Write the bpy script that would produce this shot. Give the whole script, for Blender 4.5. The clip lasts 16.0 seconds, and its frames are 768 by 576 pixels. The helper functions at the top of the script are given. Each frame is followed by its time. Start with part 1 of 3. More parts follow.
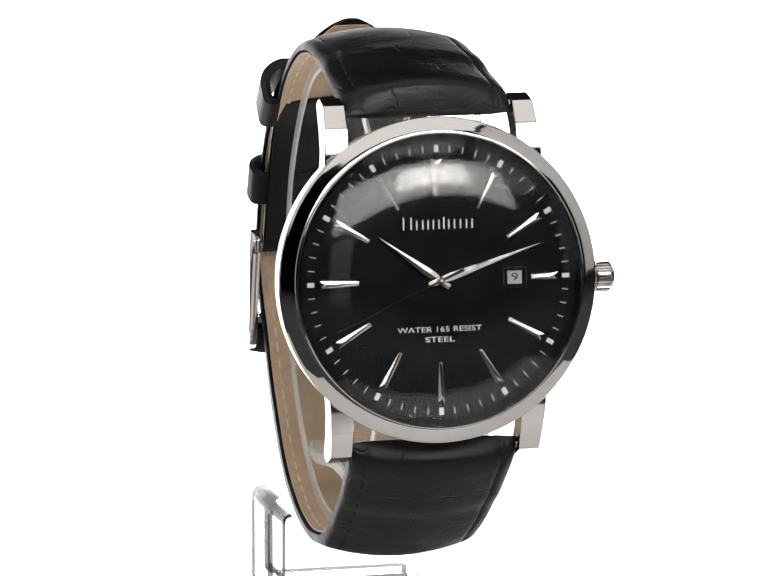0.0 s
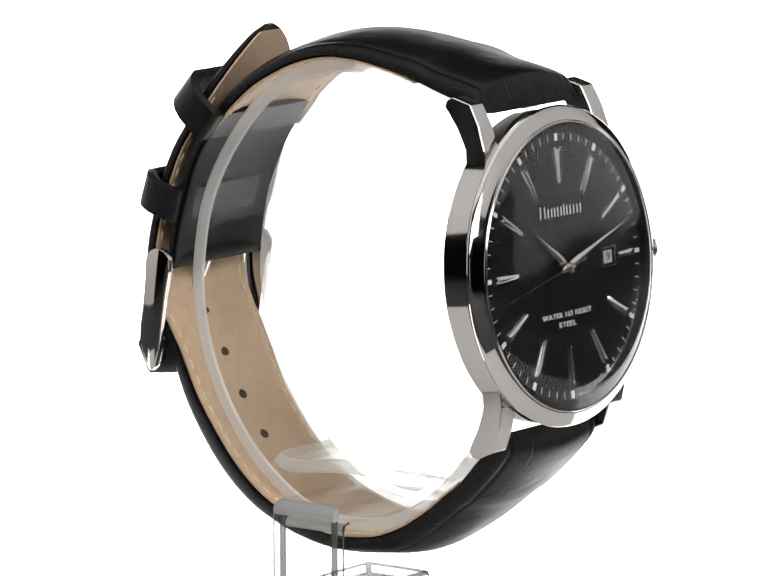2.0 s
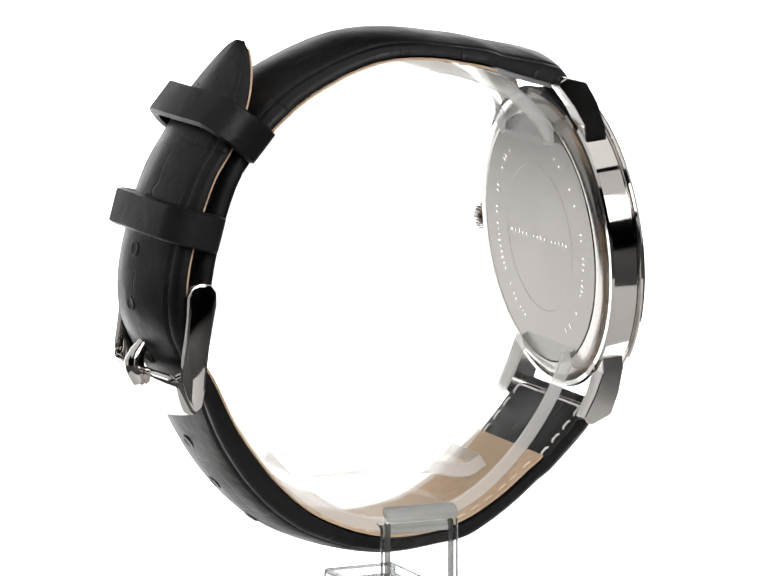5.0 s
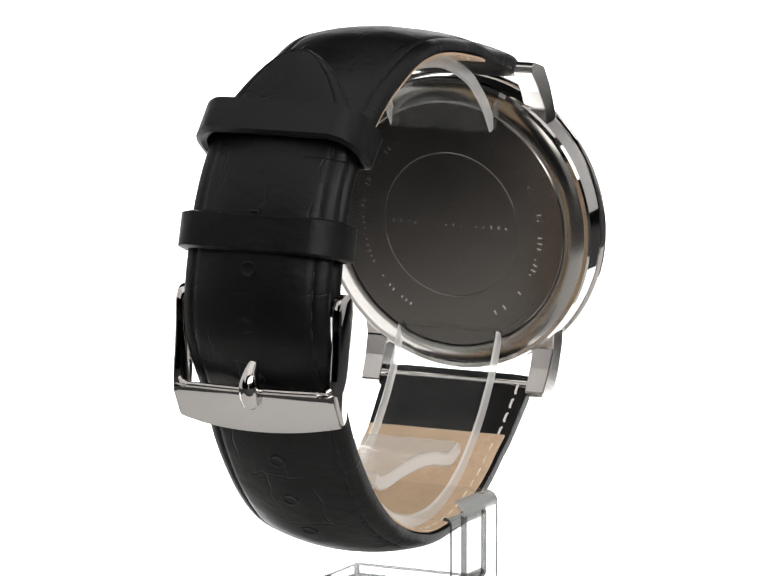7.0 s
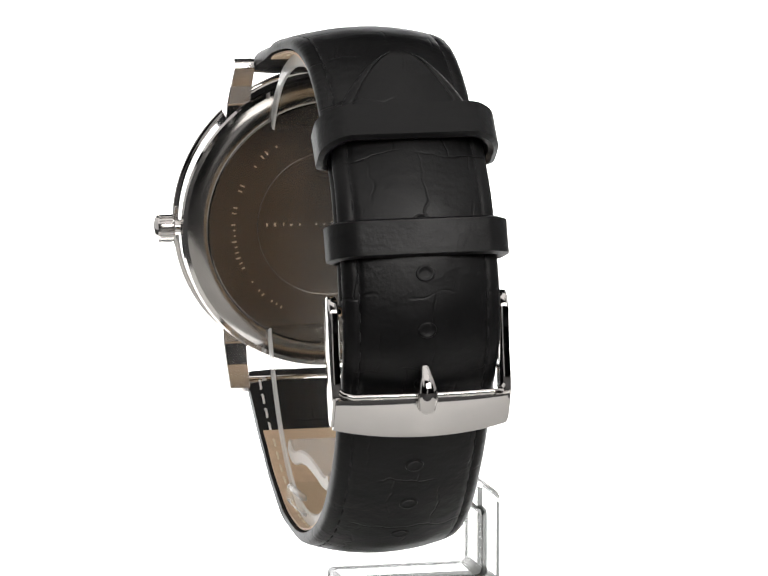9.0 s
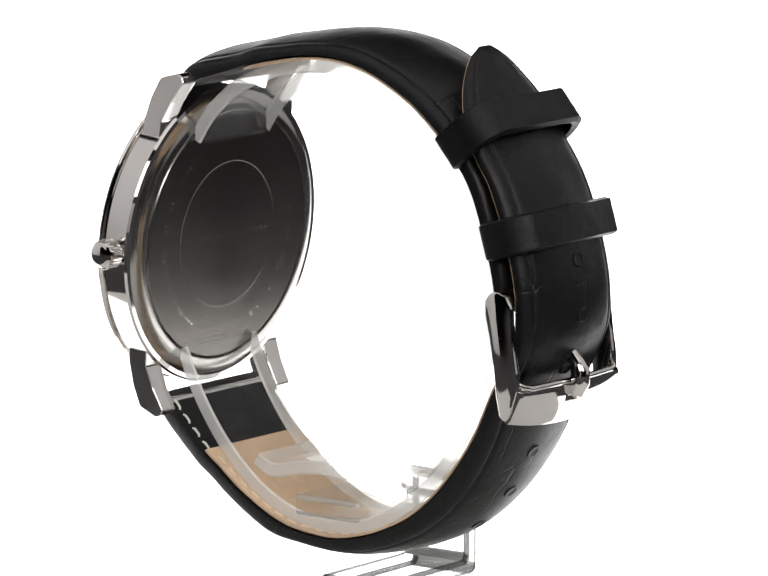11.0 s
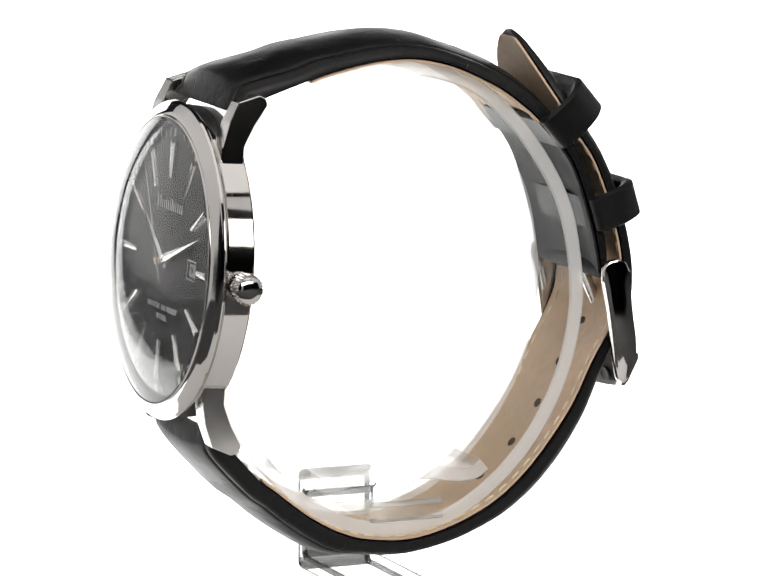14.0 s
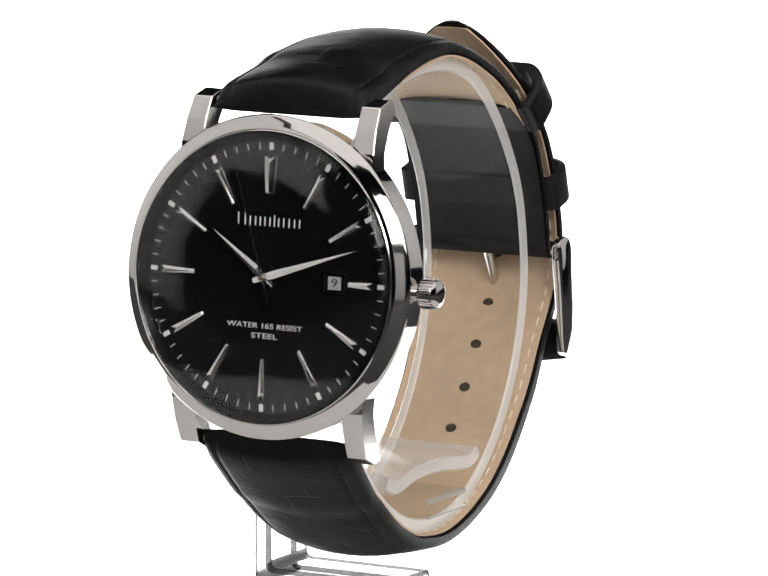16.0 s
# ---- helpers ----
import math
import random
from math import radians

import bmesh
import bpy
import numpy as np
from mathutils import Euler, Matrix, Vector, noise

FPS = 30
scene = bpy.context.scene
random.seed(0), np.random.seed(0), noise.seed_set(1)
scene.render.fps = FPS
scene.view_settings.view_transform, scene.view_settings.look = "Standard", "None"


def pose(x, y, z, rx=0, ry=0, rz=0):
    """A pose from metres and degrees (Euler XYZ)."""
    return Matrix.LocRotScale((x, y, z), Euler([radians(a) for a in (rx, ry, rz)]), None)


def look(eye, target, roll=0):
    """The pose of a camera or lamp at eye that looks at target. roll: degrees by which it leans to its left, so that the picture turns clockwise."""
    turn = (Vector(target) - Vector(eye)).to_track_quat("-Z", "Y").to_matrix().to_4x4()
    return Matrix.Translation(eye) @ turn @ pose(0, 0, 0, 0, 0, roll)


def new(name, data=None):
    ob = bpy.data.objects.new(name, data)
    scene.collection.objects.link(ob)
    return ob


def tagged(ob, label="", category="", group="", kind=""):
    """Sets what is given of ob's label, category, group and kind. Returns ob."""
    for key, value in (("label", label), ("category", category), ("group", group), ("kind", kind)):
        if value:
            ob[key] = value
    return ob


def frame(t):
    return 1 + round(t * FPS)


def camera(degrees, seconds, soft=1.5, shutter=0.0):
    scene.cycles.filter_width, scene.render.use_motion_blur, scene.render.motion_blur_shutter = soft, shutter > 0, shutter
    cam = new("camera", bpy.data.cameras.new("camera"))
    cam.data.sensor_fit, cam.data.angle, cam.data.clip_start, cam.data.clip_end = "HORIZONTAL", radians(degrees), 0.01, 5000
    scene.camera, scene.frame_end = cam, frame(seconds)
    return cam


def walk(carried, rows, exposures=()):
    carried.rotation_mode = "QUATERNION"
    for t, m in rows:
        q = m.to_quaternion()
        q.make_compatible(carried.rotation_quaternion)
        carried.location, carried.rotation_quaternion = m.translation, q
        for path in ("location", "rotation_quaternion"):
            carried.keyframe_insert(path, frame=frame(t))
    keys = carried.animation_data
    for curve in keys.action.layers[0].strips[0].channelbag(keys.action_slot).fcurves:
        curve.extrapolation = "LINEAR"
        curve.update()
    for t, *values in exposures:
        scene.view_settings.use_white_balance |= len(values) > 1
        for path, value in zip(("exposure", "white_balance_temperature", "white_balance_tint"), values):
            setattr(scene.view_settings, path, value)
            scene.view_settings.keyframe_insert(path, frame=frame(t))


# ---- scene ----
cam = camera(7.696, 16.0, soft=1.5)
GROUND = 0.0470                      # the turning axis point lies this high over the table
walk(cam, [(0.0, pose(0, -0.7603, 0.11732 + GROUND, 90 - 9.188, 0, -0.087)),
           (16.0, pose(0, -0.7603, 0.11732 + GROUND, 90 - 9.188, 0, -0.087))],
     exposures=[(0.0, 0.0), (16.0, 0.0)])


# ---- light: a small studio with a glowing white backdrop and soft boxes ----
world = bpy.data.worlds.new("studio")
scene.world = world
world.use_nodes = True
world.node_tree.nodes["Background"].inputs[0].default_value = (0.9, 0.95, 1.0, 1)
world.node_tree.nodes["Background"].inputs[1].default_value = 0.02


def soft_box(name, eye, target, width, height, watts, colour=(1, 0.97, 0.94)):
    data = bpy.data.lights.new(name, "AREA")
    data.shape, data.size, data.size_y, data.energy, data.color = "RECTANGLE", width, height, watts, colour
    ob = new(name, data)
    ob.matrix_world = look(eye, target)
    return ob


soft_box("top_soft_box", (0.0, -0.14, 0.62), (0, -0.14, 0), 0.80, 0.80, 2.2)
soft_box("front_soft_box", (0.26, -0.71, 0.44), (0, 0, 0.05), 0.90, 0.30, 3.3)

soft_box("key_lamp", (0.32, -0.62, 0.42), (0, 0, 0.05), 0.26, 0.15, 1.3)


# ---- materials ----
def material(name):
    m = bpy.data.materials.new(name)
    m.use_nodes = True
    return m, m.node_tree, m.node_tree.nodes["Principled BSDF"]


def link(nt, a, b):
    nt.links.new(a, b)


def node(nt, kind, **values):
    n = nt.nodes.new(kind)
    for k, v in values.items():
        n.inputs[k.replace("_", " ")].default_value = v
    return n


def surface(name, colour, rough=0.5, metal=0.0, grain=800.0, vary=0.15, bump=0.0, bump_scale=1500.0, rough_vary=0.1, gloss_level=0.5):
    """A procedural surface with two scales of variation in tone and gloss and a fine relief."""
    m, nt, p = material(name)
    co = node(nt, "ShaderNodeTexCoord")
    fine = node(nt, "ShaderNodeTexNoise", Scale=grain, Detail=4.0)
    wide = node(nt, "ShaderNodeTexNoise", Scale=grain * 0.12, Detail=3.0)
    for n in (fine, wide):
        link(nt, co.outputs["Object"], n.inputs["Vector"])
    both = nt.nodes.new("ShaderNodeMath")
    both.operation = "ADD"
    link(nt, fine.outputs[0], both.inputs[0])
    link(nt, wide.outputs[0], both.inputs[1])
    tone = nt.nodes.new("ShaderNodeMapRange")
    tone.inputs["From Min"].default_value, tone.inputs["From Max"].default_value = 0.6, 1.4
    tone.inputs["To Min"].default_value, tone.inputs["To Max"].default_value = 1 - vary, 1 + vary
    link(nt, both.outputs[0], tone.inputs["Value"])
    mix = nt.nodes.new("ShaderNodeVectorMath")
    mix.operation = "SCALE"
    mix.inputs[0].default_value = colour
    link(nt, tone.outputs[0], mix.inputs["Scale"])
    link(nt, mix.outputs[0], p.inputs["Base Color"])
    gloss = nt.nodes.new("ShaderNodeMapRange")
    gloss.inputs["From Min"].default_value, gloss.inputs["From Max"].default_value = 0.3, 0.7
    gloss.inputs["To Min"].default_value, gloss.inputs["To Max"].default_value = max(rough - rough_vary, 0.01), rough + rough_vary
    link(nt, wide.outputs[0], gloss.inputs["Value"])
    link(nt, gloss.outputs[0], p.inputs["Roughness"])
    p.inputs["Metallic"].default_value = metal
    p.inputs["Specular IOR Level"].default_value = gloss_level
    if bump:
        relief = node(nt, "ShaderNodeTexNoise", Scale=bump_scale, Detail=3.0)
        link(nt, co.outputs["Object"], relief.inputs["Vector"])
        b = node(nt, "ShaderNodeBump", Strength=bump, Distance=0.0002)
        link(nt, relief.outputs[0], b.inputs["Height"])
        link(nt, b.outputs[0], p.inputs["Normal"])
    return m


def calf_leather(name, colour, scaled):
    """Black calf: fine pores, soft creases, uneven gloss and, where scaled, an embossed reptile grain."""
    m, nt, p = material(name)
    co = node(nt, "ShaderNodeTexCoord")
    crease = node(nt, "ShaderNodeTexNoise", Scale=170.0, Detail=3.0, Roughness=0.6)
    stretch = nt.nodes.new("ShaderNodeMapping")
    stretch.inputs["Scale"].default_value = (0.7, 1.0, 1.0)
    pores = node(nt, "ShaderNodeTexNoise", Scale=2400.0, Detail=3.0)
    wear = node(nt, "ShaderNodeTexNoise", Scale=90.0, Detail=2.0)
    link(nt, co.outputs["Object"], stretch.inputs["Vector"])
    link(nt, stretch.outputs[0], crease.inputs["Vector"])
    for n in (pores, wear):
        link(nt, co.outputs["Object"], n.inputs["Vector"])
    fold = nt.nodes.new("ShaderNodeMapRange")
    fold.inputs["From Min"].default_value, fold.inputs["From Max"].default_value = 0.42, 0.56
    link(nt, crease.outputs[0], fold.inputs["Value"])
    b1 = node(nt, "ShaderNodeBump", Strength=0.13, Distance=0.0004)
    b2 = node(nt, "ShaderNodeBump", Strength=0.30, Distance=0.0001)
    link(nt, fold.outputs[0], b1.inputs["Height"])
    link(nt, pores.outputs[0], b2.inputs["Height"])
    if scaled:
        uv = nt.nodes.new("ShaderNodeUVMap")
        uv.uv_map = "grain"
        sway = node(nt, "ShaderNodeTexNoise", Scale=0.22, Detail=2.0)
        link(nt, uv.outputs[0], sway.inputs["Vector"])
        shift = nt.nodes.new("ShaderNodeVectorMath")
        shift.operation, shift.inputs[1].default_value, shift.inputs[2].default_value = "MULTIPLY_ADD", (3.2, 3.2, 0), (-1.6, -1.6, 0)
        link(nt, sway.outputs["Color"], shift.inputs[0])
        moved = nt.nodes.new("ShaderNodeVectorMath")
        link(nt, shift.outputs[0], moved.inputs[0])
        link(nt, uv.outputs[0], moved.inputs[1])
        plates = node(nt, "ShaderNodeTexBrick", Scale=1.0, Mortar_Size=0.22, Mortar_Smooth=1.0, Brick_Width=6.6, Row_Height=8.5)
        link(nt, moved.outputs[0], plates.inputs["Vector"])
        b0 = node(nt, "ShaderNodeBump", Strength=0.35, Distance=0.0003)
        b0.invert = True
        patch = node(nt, "ShaderNodeTexNoise", Scale=0.13, Detail=1.0)
        link(nt, uv.outputs[0], patch.inputs["Vector"])
        where = nt.nodes.new("ShaderNodeMapRange")
        where.inputs["From Min"].default_value, where.inputs["From Max"].default_value = 0.45, 0.65
        link(nt, patch.outputs[0], where.inputs["Value"])
        deep = nt.nodes.new("ShaderNodeMath")
        deep.operation = "MULTIPLY"
        link(nt, plates.outputs["Fac"], deep.inputs[0])
        link(nt, where.outputs[0], deep.inputs[1])
        link(nt, deep.outputs[0], b0.inputs["Height"])
        link(nt, b0.outputs[0], b1.inputs["Normal"])
    link(nt, b1.outputs[0], b2.inputs["Normal"])
    link(nt, b2.outputs[0], p.inputs["Normal"])
    tone = nt.nodes.new("ShaderNodeMix")
    tone.data_type = "RGBA"
    tone.inputs[6].default_value = (*[c * 0.7 for c in colour], 1)
    tone.inputs[7].default_value = (*[c * 1.4 for c in colour], 1)
    link(nt, wear.outputs[0], tone.inputs[0])
    link(nt, tone.outputs[2], p.inputs["Base Color"])
    rough = nt.nodes.new("ShaderNodeMapRange")
    rough.inputs["From Min"].default_value, rough.inputs["From Max"].default_value = 0.3, 0.7
    rough.inputs["To Min"].default_value, rough.inputs["To Max"].default_value = 0.33, 0.52
    link(nt, wear.outputs[0], rough.inputs["Value"])
    link(nt, rough.outputs[0], p.inputs["Roughness"])
    p.inputs["Specular IOR Level"].default_value = 0.24
    return m


def turned_steel(name):
    """Steel turned on a lathe: the gloss runs round the axis."""
    m, nt, p = material(name)
    # Below real steel: the dark room it mirrors is put into the colour.
    p.inputs["Base Color"].default_value = (0.155, 0.145, 0.135, 1)
    p.inputs["Metallic"].default_value = 1
    p.inputs["Roughness"].default_value = 0.19
    p.inputs["Anisotropic"].default_value = 0.45
    t = nt.nodes.new("ShaderNodeTangent")
    t.direction_type, t.axis = "RADIAL", "Y"
    link(nt, t.outputs[0], p.inputs["Tangent"])
    co = node(nt, "ShaderNodeTexCoord")
    split = nt.nodes.new("ShaderNodeSeparateXYZ")
    link(nt, co.outputs["Object"], split.inputs[0])
    flat = nt.nodes.new("ShaderNodeCombineXYZ")
    link(nt, split.outputs[0], flat.inputs[0])
    link(nt, split.outputs[2], flat.inputs[2])
    length = nt.nodes.new("ShaderNodeVectorMath")
    length.operation = "LENGTH"
    link(nt, flat.outputs[0], length.inputs[0])
    rings = node(nt, "ShaderNodeTexNoise", Scale=9000.0, Detail=2.0)
    rings.noise_dimensions = "1D"
    link(nt, length.outputs["Value"], rings.inputs["W"])
    b = node(nt, "ShaderNodeBump", Strength=0.06, Distance=0.0001)
    link(nt, rings.outputs[0], b.inputs["Height"])
    link(nt, b.outputs[0], p.inputs["Normal"])
    return m


def polished_glass(name, ior, least, most):
    """Clear glass whose mirrored highlights are a little soft, from a worn and smeared outer face."""
    m, nt, p = material(name)
    nt.nodes.remove(p)
    clear, gloss, mix = nt.nodes.new("ShaderNodeBsdfTransparent"), nt.nodes.new("ShaderNodeBsdfGlossy"), nt.nodes.new("ShaderNodeMixShader")
    co = node(nt, "ShaderNodeTexCoord")
    smear = node(nt, "ShaderNodeTexNoise", Scale=160.0, Detail=3.0)
    rough = nt.nodes.new("ShaderNodeMapRange")
    rough.inputs["To Min"].default_value, rough.inputs["To Max"].default_value = least, most
    link(nt, co.outputs["Object"], smear.inputs["Vector"])
    link(nt, smear.outputs[0], rough.inputs["Value"])
    link(nt, rough.outputs[0], gloss.inputs["Roughness"])
    slant = node(nt, "ShaderNodeLayerWeight", Blend=0.5)
    steep = nt.nodes.new("ShaderNodeMath")
    steep.operation, steep.inputs[1].default_value = "POWER", 5.0
    link(nt, slant.outputs["Facing"], steep.inputs[0])
    share = nt.nodes.new("ShaderNodeMapRange")
    share.inputs["To Min"].default_value, share.inputs["To Max"].default_value = ((ior - 1) / (ior + 1)) ** 2, 1.0
    link(nt, steep.outputs[0], share.inputs["Value"])
    link(nt, share.outputs[0], mix.inputs[0])
    link(nt, clear.outputs[0], mix.inputs[1])
    link(nt, gloss.outputs[0], mix.inputs[2])
    link(nt, mix.outputs[0], nt.nodes["Material Output"].inputs["Surface"])
    return m


def clear_sheet(name, colour):
    """A clear sheet: light goes straight through, with gloss that grows towards a slanting view."""
    m, nt, p = material(name)
    nt.nodes.remove(p)
    out = nt.nodes["Material Output"]
    pass_, gloss, mix = nt.nodes.new("ShaderNodeBsdfTransparent"), nt.nodes.new("ShaderNodeBsdfGlossy"), nt.nodes.new("ShaderNodeMixShader")
    pass_.inputs[0].default_value = (*colour, 1)
    gloss.inputs["Roughness"].default_value = 0.04
    slant = node(nt, "ShaderNodeLayerWeight", Blend=0.5)
    steep = nt.nodes.new("ShaderNodeMath")
    steep.operation, steep.inputs[1].default_value = "POWER", 6.0
    link(nt, slant.outputs["Facing"], steep.inputs[0])
    scale = nt.nodes.new("ShaderNodeMapRange")
    scale.inputs["To Min"].default_value, scale.inputs["To Max"].default_value = 0.01, 0.13
    link(nt, steep.outputs[0], scale.inputs["Value"])
    co = node(nt, "ShaderNodeTexCoord")
    wave = node(nt, "ShaderNodeTexNoise", Scale=140.0, Detail=2.0)
    link(nt, co.outputs["Object"], wave.inputs["Vector"])
    b = node(nt, "ShaderNodeBump", Strength=0.10, Distance=0.0006)
    link(nt, wave.outputs[0], b.inputs["Height"])
    link(nt, b.outputs[0], gloss.inputs["Normal"])
    link(nt, scale.outputs[0], mix.inputs[0])
    link(nt, pass_.outputs[0], mix.inputs[1])
    link(nt, gloss.outputs[0], mix.inputs[2])
    link(nt, mix.outputs[0], out.inputs["Surface"])
    return m


def half_clear(name, colour, see):
    """Half-clear acrylic that gathers light and lets part straight through: milky for sawn edges, dark for painted-in
    refraction.
    """
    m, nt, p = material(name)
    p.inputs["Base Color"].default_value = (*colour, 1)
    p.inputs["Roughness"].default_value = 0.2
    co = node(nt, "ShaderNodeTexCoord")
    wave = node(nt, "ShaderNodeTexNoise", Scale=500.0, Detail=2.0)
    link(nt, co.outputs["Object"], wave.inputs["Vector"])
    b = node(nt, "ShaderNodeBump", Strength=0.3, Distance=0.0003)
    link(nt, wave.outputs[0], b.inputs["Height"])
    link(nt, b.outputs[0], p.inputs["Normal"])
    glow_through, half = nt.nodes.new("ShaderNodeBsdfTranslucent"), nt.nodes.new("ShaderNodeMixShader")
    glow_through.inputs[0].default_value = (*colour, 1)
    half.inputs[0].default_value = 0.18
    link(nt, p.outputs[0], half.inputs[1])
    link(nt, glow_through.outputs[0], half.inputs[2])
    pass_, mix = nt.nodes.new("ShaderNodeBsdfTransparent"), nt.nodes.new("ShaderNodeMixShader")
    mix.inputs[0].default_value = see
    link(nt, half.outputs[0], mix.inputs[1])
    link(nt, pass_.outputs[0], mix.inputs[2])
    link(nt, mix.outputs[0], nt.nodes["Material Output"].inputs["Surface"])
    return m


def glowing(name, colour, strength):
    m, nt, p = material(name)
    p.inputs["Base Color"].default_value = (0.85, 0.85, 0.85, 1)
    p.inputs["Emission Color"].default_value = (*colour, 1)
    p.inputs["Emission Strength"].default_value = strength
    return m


BLACK_LEATHER = calf_leather("black_leather", (0.004, 0.004, 0.0045), False)
GRAINED_LEATHER = calf_leather("reptile_grained_black_leather", (0.004, 0.004, 0.0045), True)
EDGE_BLACK = surface("black_lining", (0.010, 0.010, 0.011), 0.6, bump=0.2, gloss_level=0.15)
TAN_LEATHER = surface("tan_leather", (0.60, 0.44, 0.30), 0.6, grain=900, vary=0.16, bump=0.35, bump_scale=2500)
CREAM_THREAD = surface("cream_thread", (0.72, 0.62, 0.46), 0.7, grain=4000)
BLACK_THREAD = surface("black_thread", (0.008, 0.008, 0.009), 0.85, grain=4000)
PALE_THREAD = surface("pale_thread", (0.75, 0.74, 0.72), 0.6, grain=4000)
STEEL = surface("polished_steel", (0.62, 0.60, 0.585), 0.06, 1.0, grain=500, vary=0.03, rough_vary=0.02)
SATIN_STEEL = surface("satin_steel", (0.62, 0.60, 0.585), 0.14, 1.0, grain=900, vary=0.04, rough_vary=0.04)
BEZEL_STEEL = surface("bezel_steel", (0.62, 0.60, 0.585), 0.06, 1.0, grain=700, vary=0.04, rough_vary=0.02)
# Steel darkened in colour for the dim reflections on the case back's rim.
RIM_STEEL_DARKENED = surface("darkened_rim_steel", (0.36, 0.345, 0.33), 0.17, 1.0, grain=900, vary=0.05, rough_vary=0.03)
BACK_STEEL = turned_steel("turned_steel")
DIAL_BLACK = surface("black_dial_lacquer", (0.005, 0.005, 0.006), 0.22, grain=2500, vary=0.1, rough_vary=0.03)
SILVER = surface("silver_marker", (0.80, 0.79, 0.77), 0.13, 1.0, grain=2000, vary=0.05, rough_vary=0.05)
WHITE_PRINT = surface("white_print", (0.80, 0.80, 0.80), 0.5, grain=3000, vary=0.05)
GREY_PRINT = surface("grey_print", (0.5, 0.5, 0.5), 0.5, grain=3000, vary=0.05)
BRASS = surface("brass_pin", (0.70, 0.50, 0.28), 0.25, 1.0, vary=0.05)
DATE_GREY = surface("date_disc", (0.42, 0.42, 0.42), 0.5, grain=3000, vary=0.08)
PRINT_BLACK = surface("black_print", (0.01, 0.01, 0.01), 0.5)
HOLE_SHADE = surface("hole_shade", (0.05, 0.035, 0.025), 0.8)
GLASS = polished_glass("mineral_glass", 1.5, 0.04, 0.15)
ACRYLIC = clear_sheet("clear_acrylic", (0.965, 0.97, 0.965))
# Dark and grey colours stand in for refraction the straight-through sheet lacks.
DARK_RIM_REFRACTION = half_clear("acrylic_rim_dark_refraction", (0.06, 0.066, 0.063), 0.12)
GREY_BEND_REFRACTION = half_clear("acrylic_bend_grey_refraction", (0.40, 0.41, 0.405), 0.40)
SAWN_EDGE = half_clear("acrylic_sawn_edge", (0.80, 0.80, 0.79), 0.28)
BRIDGE_EDGE = half_clear("acrylic_bridge_edge", (0.78, 0.77, 0.76), 0.5)
BRIDGE = half_clear("scuffed_acrylic", (0.72, 0.71, 0.70), 0.68)
TABLE_WHITE = surface("white_table", (0.74, 0.74, 0.73), 0.45, grain=60, vary=0.02, rough_vary=0.05)
TENT_WHITE = surface("white_fabric", (0.82, 0.82, 0.82), 0.8, grain=300, vary=0.03)
ROOM_DARK = surface("dark_room", (0.03, 0.03, 0.032), 0.8, grain=20, vary=0.2)
# Overexposed white put in as emission, for backdrop and rear table.
BACK_GLOW = glowing("glowing_white", (1.0, 1.0, 0.995), 1.95)


# ---- building helpers (millimetres in, metres out) ----
MM = 0.00101


def finish(name, bm, mat, angle=35, smooth=True):
    me = bpy.data.meshes.new(name)
    bmesh.ops.recalc_face_normals(bm, faces=bm.faces)
    bmesh.ops.scale(bm, vec=(MM, MM, MM), verts=bm.verts)
    bm.to_mesh(me)
    bm.free()
    me.materials.append(mat)
    if smooth:
        for p in me.polygons:
            p.use_smooth = True
        me.set_sharp_from_angle(angle=radians(angle))
    return me


def part(name, bm, mat, parent, label="", m=None, angle=35, smooth=True):
    """One mesh object under a thing or a part. bm: a bmesh in mm, or a ready mesh. m: its pose, in mm."""
    me = finish(name, bm, mat, angle, smooth) if isinstance(bm, bmesh.types.BMesh) else bm
    ob = new(name, me)
    ob.parent = parent
    if m is not None:
        ob.matrix_local = Matrix.Translation(m.translation * MM) @ m.to_quaternion().to_matrix().to_4x4()
    if label:
        tagged(ob, label)
    return ob


def spline(points, n):
    """n points along a smooth curve through the rows of numbers, evenly spaced by the first two columns' length."""
    p = np.array(points, float)
    p = np.vstack([2 * p[0] - p[1], p, 2 * p[-1] - p[-2]])
    out = []
    for i in range(1, len(p) - 2):
        for u in np.linspace(0, 1, 24, endpoint=False):
            a, b, c, d = p[i - 1:i + 3]
            out.append(0.5 * (2 * b + (c - a) * u + (2 * a - 5 * b + 4 * c - d) * u * u + (3 * b - a - 3 * c + d) * u ** 3))
    out.append(p[-2])
    out = np.array(out)
    s = np.concatenate([[0], np.cumsum(np.linalg.norm(np.diff(out[:, :2], axis=0), axis=1))])
    at = np.linspace(0, s[-1], n)
    return np.stack([np.interp(at, s, out[:, k]) for k in range(out.shape[1])], 1), s[-1]


def normals(path, side=1):
    t = np.gradient(path[:, :2], axis=0)
    t /= np.linalg.norm(t, axis=1)[:, None]
    return np.stack([-t[:, 1], t[:, 0]], 1) * side


